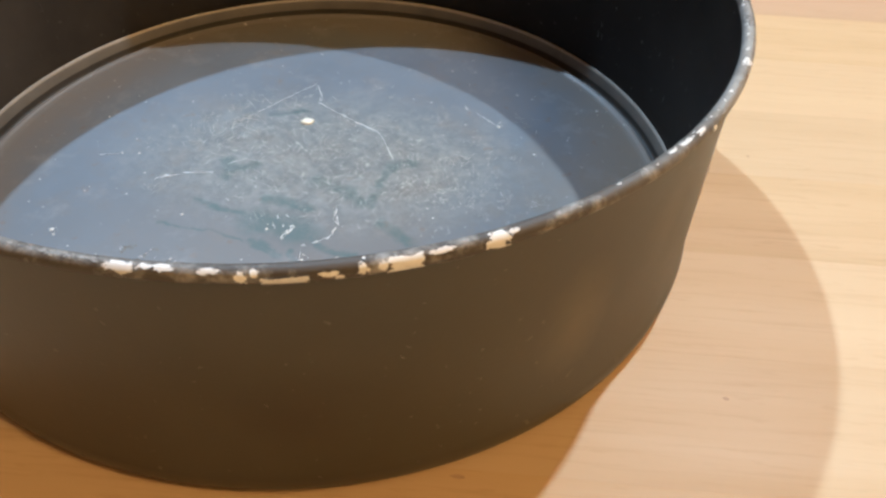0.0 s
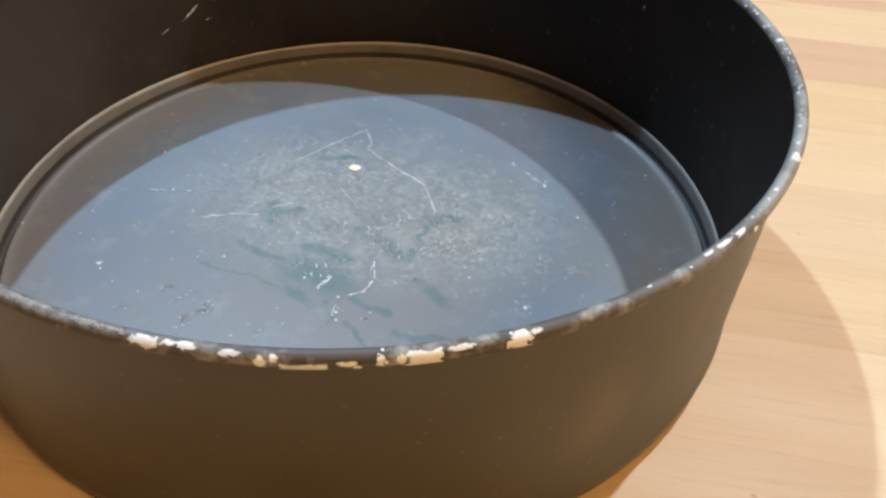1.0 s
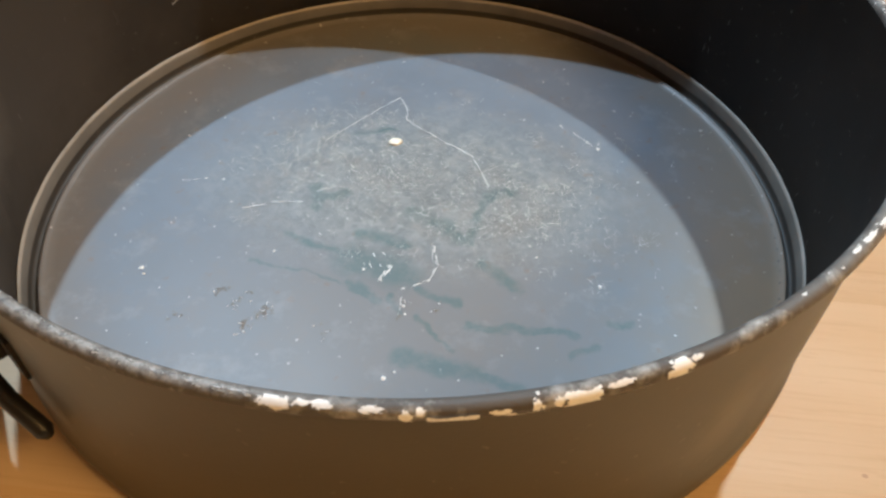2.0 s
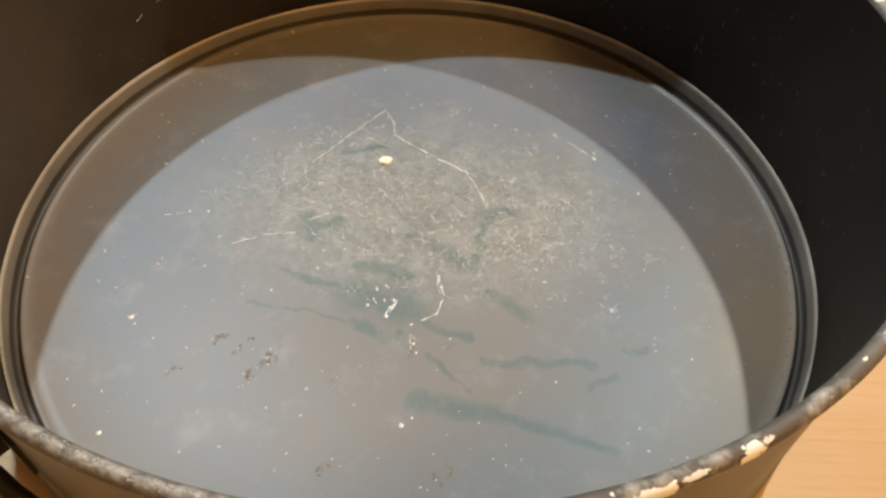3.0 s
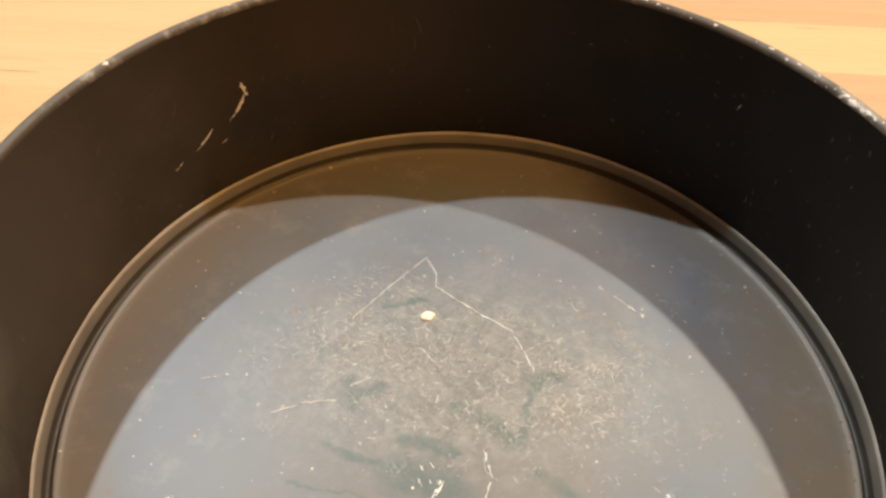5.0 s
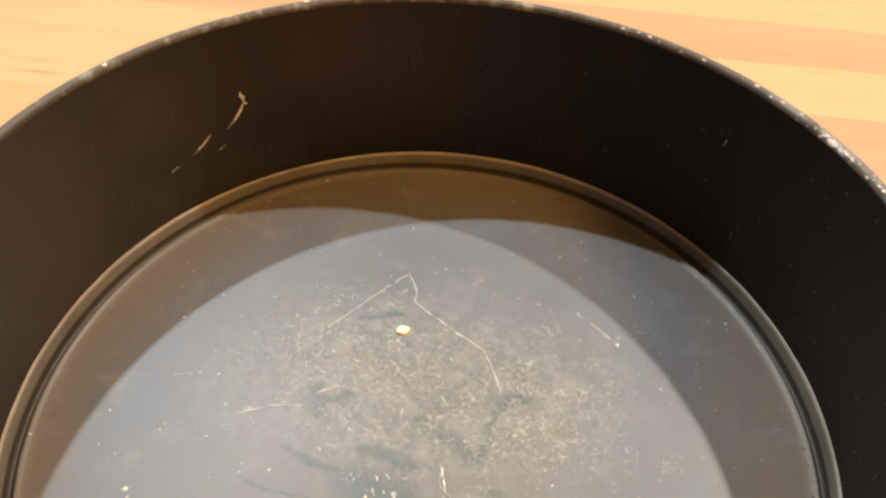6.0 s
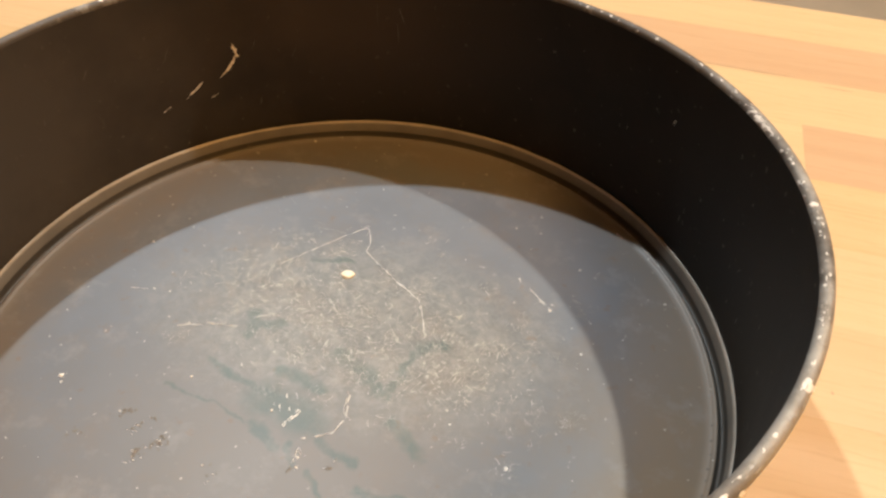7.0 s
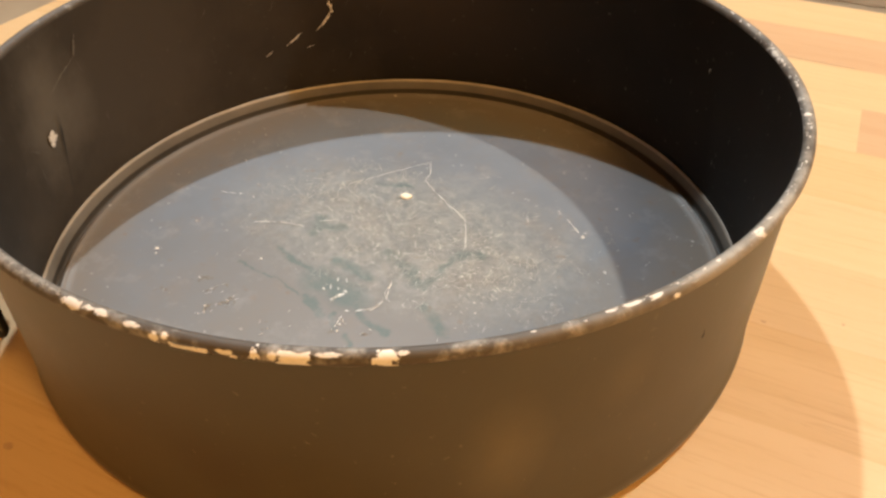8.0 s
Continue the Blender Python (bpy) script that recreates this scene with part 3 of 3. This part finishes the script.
    tagged(part("scuff", mesh_of("scuff", verts, faces, [scuff_pale], False), base, "field of fine pale scuffs"), kind="stuff")
    # clusters of dried residue: flat brownish smears with tiny glints painted white
    for cx, cy, dx, dy, spread, smears, glints in ((-0.0395, -0.0530, 0.0035, 0.0048, 0.0013, 26, 20), (-0.0455, -0.0475, 0.0015, 0.0025, 0.0014, 6, 9), (-0.0620, -0.0550, 0.0010, 0.0012, 0.0012, 7, 1),
                                                   (-0.0530, -0.0440, 0.0022, 0.0030, 0.0010, 9, 2), (-0.0200, -0.0545, 0.0015, -0.0020, 0.0012, 3, 5), (0.0020, -0.0440, 0.0, 0.0030, 0.0008, 3, 6),
                                                   (0.0120, -0.0430, 0.0008, 0.0015, 0.0008, 5, 3), (0.010, -0.083, 0.0025, 0.0030, 0.0016, 15, 3), (-0.018, -0.081, 0.0025, 0.0008, 0.0014, 9, 0)):
        verts, faces, kinds = [], [], []
        for k in range(smears + glints):
            u, glint = rnd.uniform(-1, 1), k >= smears
            x, y = rnd.gauss(cx + dx * u, spread), rnd.gauss(cy + dy * u, spread)
            size = rnd.uniform(0.00018, 0.00042) if glint else rnd.uniform(0.0003, 0.0010)
            turn, thin, b = rnd.uniform(0, 6.283), rnd.uniform(0.35, 0.8), len(verts)
            for m in range(8):
                q = size * rnd.uniform(0.55, 1.1)
                p, r2 = q * math.cos(m * 0.7854), q * thin * math.sin(m * 0.7854)
                verts.append((x + p * math.cos(turn) - r2 * math.sin(turn), y + p * math.sin(turn) + r2 * math.cos(turn), 0.00005 + k * 1e-7))
            verts.append((x, y, 0.00005 + (0.6 if glint else 0.12) * size))
            faces += [(b + m, b + (m + 1) % 8, b + 8) for m in range(8)]
            kinds.append(1 if glint else rnd.choice((0, 0, 2)))
        part("residue", mesh_of("residue", verts, faces, [residue, glint_white, residue_dark], False, lambda f: kinds[f // 8]), base, "cluster of dried brownish residue")

    # scrapes on the inside of the band, dark overlap seam
    r = R_IN - 0.0006
    wall_mark("scrape", [(131.4, 0.0430), (132.5, 0.0393), (133.6, 0.0365), (135.2, 0.0341)], 0.0009, chip_white, pan, r, 1)
    wall_mark("scrape", [(132.0, 0.0472), (131.6, 0.0445), (131.3, 0.0415)], 0.0017, chip_white, pan, r - 0.0001, 12)
    wall_mark("scrape", [(138.2, 0.0345), (140.0, 0.0315), (142.0, 0.0290)], 0.0006, chip_white, pan, r, 2)
    wall_mark("scrape", [(145.0, 0.0278), (146.6, 0.0262)], 0.0004, chip_white, pan, r, 3)
    wall_mark("scrape", [(136.0, 0.0275), (137.5, 0.0265)], 0.0003, chip_cream, pan, r, 4)
    wall_mark("scrape", [(-161.4, 0.0405), (-160.9, 0.0378), (-160.2, 0.0350)], 0.0030, chip_white, pan, r, 5)
    wall_mark("scrape", [(-161.2, 0.0402), (-160.8, 0.0380), (-160.4, 0.0358)], 0.0028, chip_white, pan, r - 0.0001, 36)
    wall_mark("scrape", [(-173.4, 0.0650), (-172.6, 0.0610), (-171.9, 0.0579)], 0.0006, scrape_pale, pan, r, 6)
    wall_mark("scrape", [(-171.9, 0.0579), (-168.0, 0.0550), (-164.4, 0.0515)], 0.0005, scrape_pale, pan, r, 13)
    wall_mark("scrape", [(-164.1, 0.0453), (-162.0, 0.0466), (-160.3, 0.0476)], 0.0007, scrape_grey, pan, r, 14)
    wall_mark("scrape", [(-156.2, 0.0375), (-155.0, 0.0402), (-153.3, 0.0420)], 0.0010, scrape_grey, pan, r, 15)
    wall_mark("scrape", [(44.0, 0.053), (44.2, 0.0505)], 0.0004, chip_white, pan, r, 7)
    faint = random.Random(17)
    for i in range(22):
        a, z = faint.uniform(95, 215), faint.uniform(0.022, 0.062)
        wall_mark("scrape", [(a, z), (a + faint.uniform(-1.5, 1.5), z - faint.uniform(0.0015, 0.009))], faint.uniform(0.00010, 0.00026), scrape_grey, pan, r, 40 + i)
    for i in range(16):
        a, z = faint.uniform(-35, 60), faint.uniform(0.012, 0.062)
        wall_mark("scrape", [(a, z), (a + faint.uniform(-0.8, 0.8), z - faint.uniform(0.001, 0.004))], faint.uniform(0.00015, 0.0003), scrape_grey, pan, r, 70 + i)
    wall_mark("seam", [(-164.2, 0.045), (-163.0, 0.030), (-160.8, 0.0085)], 0.0005, seam_dark, pan, r, 8, "dark overlap seam of the band")
    ro = R_OUT + 0.0005
    wall_mark("scrape", [(-24.9, 0.0525), (-24.8, 0.0490)], 0.0007, seam_dark, pan, ro + 0.0002, 9)
    for i, (a, z) in enumerate(((-96, 0.058), (-83, 0.036), (-70, 0.047), (-110, 0.060), (-66, 0.012), (-79, 0.008))):
        wall_mark("scrape", [(a, z), (a + 0.5, z - 0.0012)], 0.00030, scrape_pale, pan, ro + 0.0002, 20 + i)

    # latch on the outside
    def near_band(places):
        return [((R_OUT + d) * math.cos(radians(a)), (R_OUT + d) * math.sin(radians(a)), z) for a, d, z in places]

    latch = band_patch("latch", -125, -154, R_OUT + 0.0004, R_OUT + 0.0013, 0.034, 0.047, latch_black, pan, "black clamp latch on the side band")
    band_patch("hinge", -128.5, -134, R_OUT + 0.0013, R_OUT + 0.0060, 0.036, 0.045, latch_black, latch)
    part("lever", tube("lever", near_band(((-122.3, 0.0048, 0.0240), (-127, 0.0062, 0.0275), (-133, 0.0077, 0.0320), (-140, 0.0086, 0.0360), (-148, 0.0078, 0.0380))), 0.0022, latch_black, 14), latch)
    part("wire", tube("wire", near_band(((-129, 0.0072, 0.0300), (-136, 0.0112, 0.0330), (-143, 0.0125, 0.0370), (-150, 0.0095, 0.0400))), 0.0012, latch_black, 8), latch)
    return pan


springform_pan()


def crumb():
    bm = bmesh.new()
    bmesh.ops.create_icosphere(bm, subdivisions=2, radius=1)
    for v in bm.verts:
        v.co *= 1 + 0.8 * noise.noise(v.co * 2.3 + Vector((3.4, 1.2, 2.6)))
        v.co = Vector((v.co.x * 0.0024, v.co.y * 0.0018, max(v.co.z, -0.4) * 0.0005))
    me = bpy.data.meshes.new("crumb")
    bm.to_mesh(me)
    bm.free()
    me.materials.append(crumb_cream)
    for p in me.polygons:
        p.use_smooth = True
    ob = tagged(new("crumb", me), "small cream-coloured crumb lying on the pan base", "crumb")
    ob.matrix_world = pose(-0.0120, 0.0302, 0.0002, 0, 0, 15)


crumb()


# ---- table of glued beech staves ----
def table():
    top = tagged(new("wooden_table"), "pale beech wooden table with a top of glued staves", "table")
    y_back, pitch, deep = 0.316, 0.0425, 0.034
    rnd = random.Random(11)
    left, right = -0.2955, 1.70
    for a, b in ((left + 0.05, -0.62), (right - 0.11, -0.62), (left + 0.05, 0.22), (right - 0.11, 0.22)):
        part("leg", box("leg", (a, b, FLOOR), (a + 0.06, b + 0.06, TABLE - deep), beech[0], 0.003), top)
    for row in range(24):
        y1 = y_back - row * pitch
        x = left - rnd.uniform(0.1, 0.5)
        cuts = []
        while x < right:
            cuts.append(x)
            x += rnd.uniform(0.28, 0.62)
        if row == 3:
            cuts = [left, 0.148, 0.58, 1.02, 1.44]
        if row == 1:
            cuts = [left, 0.62, 1.11]
        if row != 3:
            cuts = [c for c in cuts if not -0.28 < c < 0.34]
        cuts = [max(c, left) for c in cuts] + [right]
        for i, (x0, x1) in enumerate(zip(cuts, cuts[1:])):
            if x1 - x0 < 0.02:
                continue
            m = beech[rnd.choice((0, 0, 2, 2, 0))]
            if row == 1 or (row == 3 and i == 1):
                m = beech[1]
            if row in (0, 2):
                m = beech[0]
            z = TABLE - rnd.uniform(0, 0.00006)
            gap = 0.000005
            part("stave", box("stave", (x0 + gap, y1 - pitch + gap, TABLE - deep), (x1 - gap, y1 - gap, z), m, 0.00002, 1), top)

    for x, y, a, b in ((0.1237, -0.0811, 0.0008, 0.0006), (0.0547, -0.1112, 0.0018, 0.0006), (0.127, 0.020, 0.0010, 0.0006), (0.151, 0.030, 0.0005, 0.0008), (-0.104, -0.128, 0.0016, 0.0012), (-0.057, -0.124, 0.0016, 0.0012), (0.120, 0.2318, 0.026, 0.0007), (0.166, 0.2270, 0.0075, 0.0005), (-0.206, 0.1565, 0.012, 0.0005)):
        verts = [(x + a * (1 + 0.25 * math.sin(3 * i)) * math.cos(i * 0.6283), y + b * math.sin(i * 0.6283), TABLE + 0.00006) for i in range(10)]
        part("knot", mesh_of("knot", verts, [tuple(range(10))], [knot_brown], False), top, "small dark knot in the wood")


table()
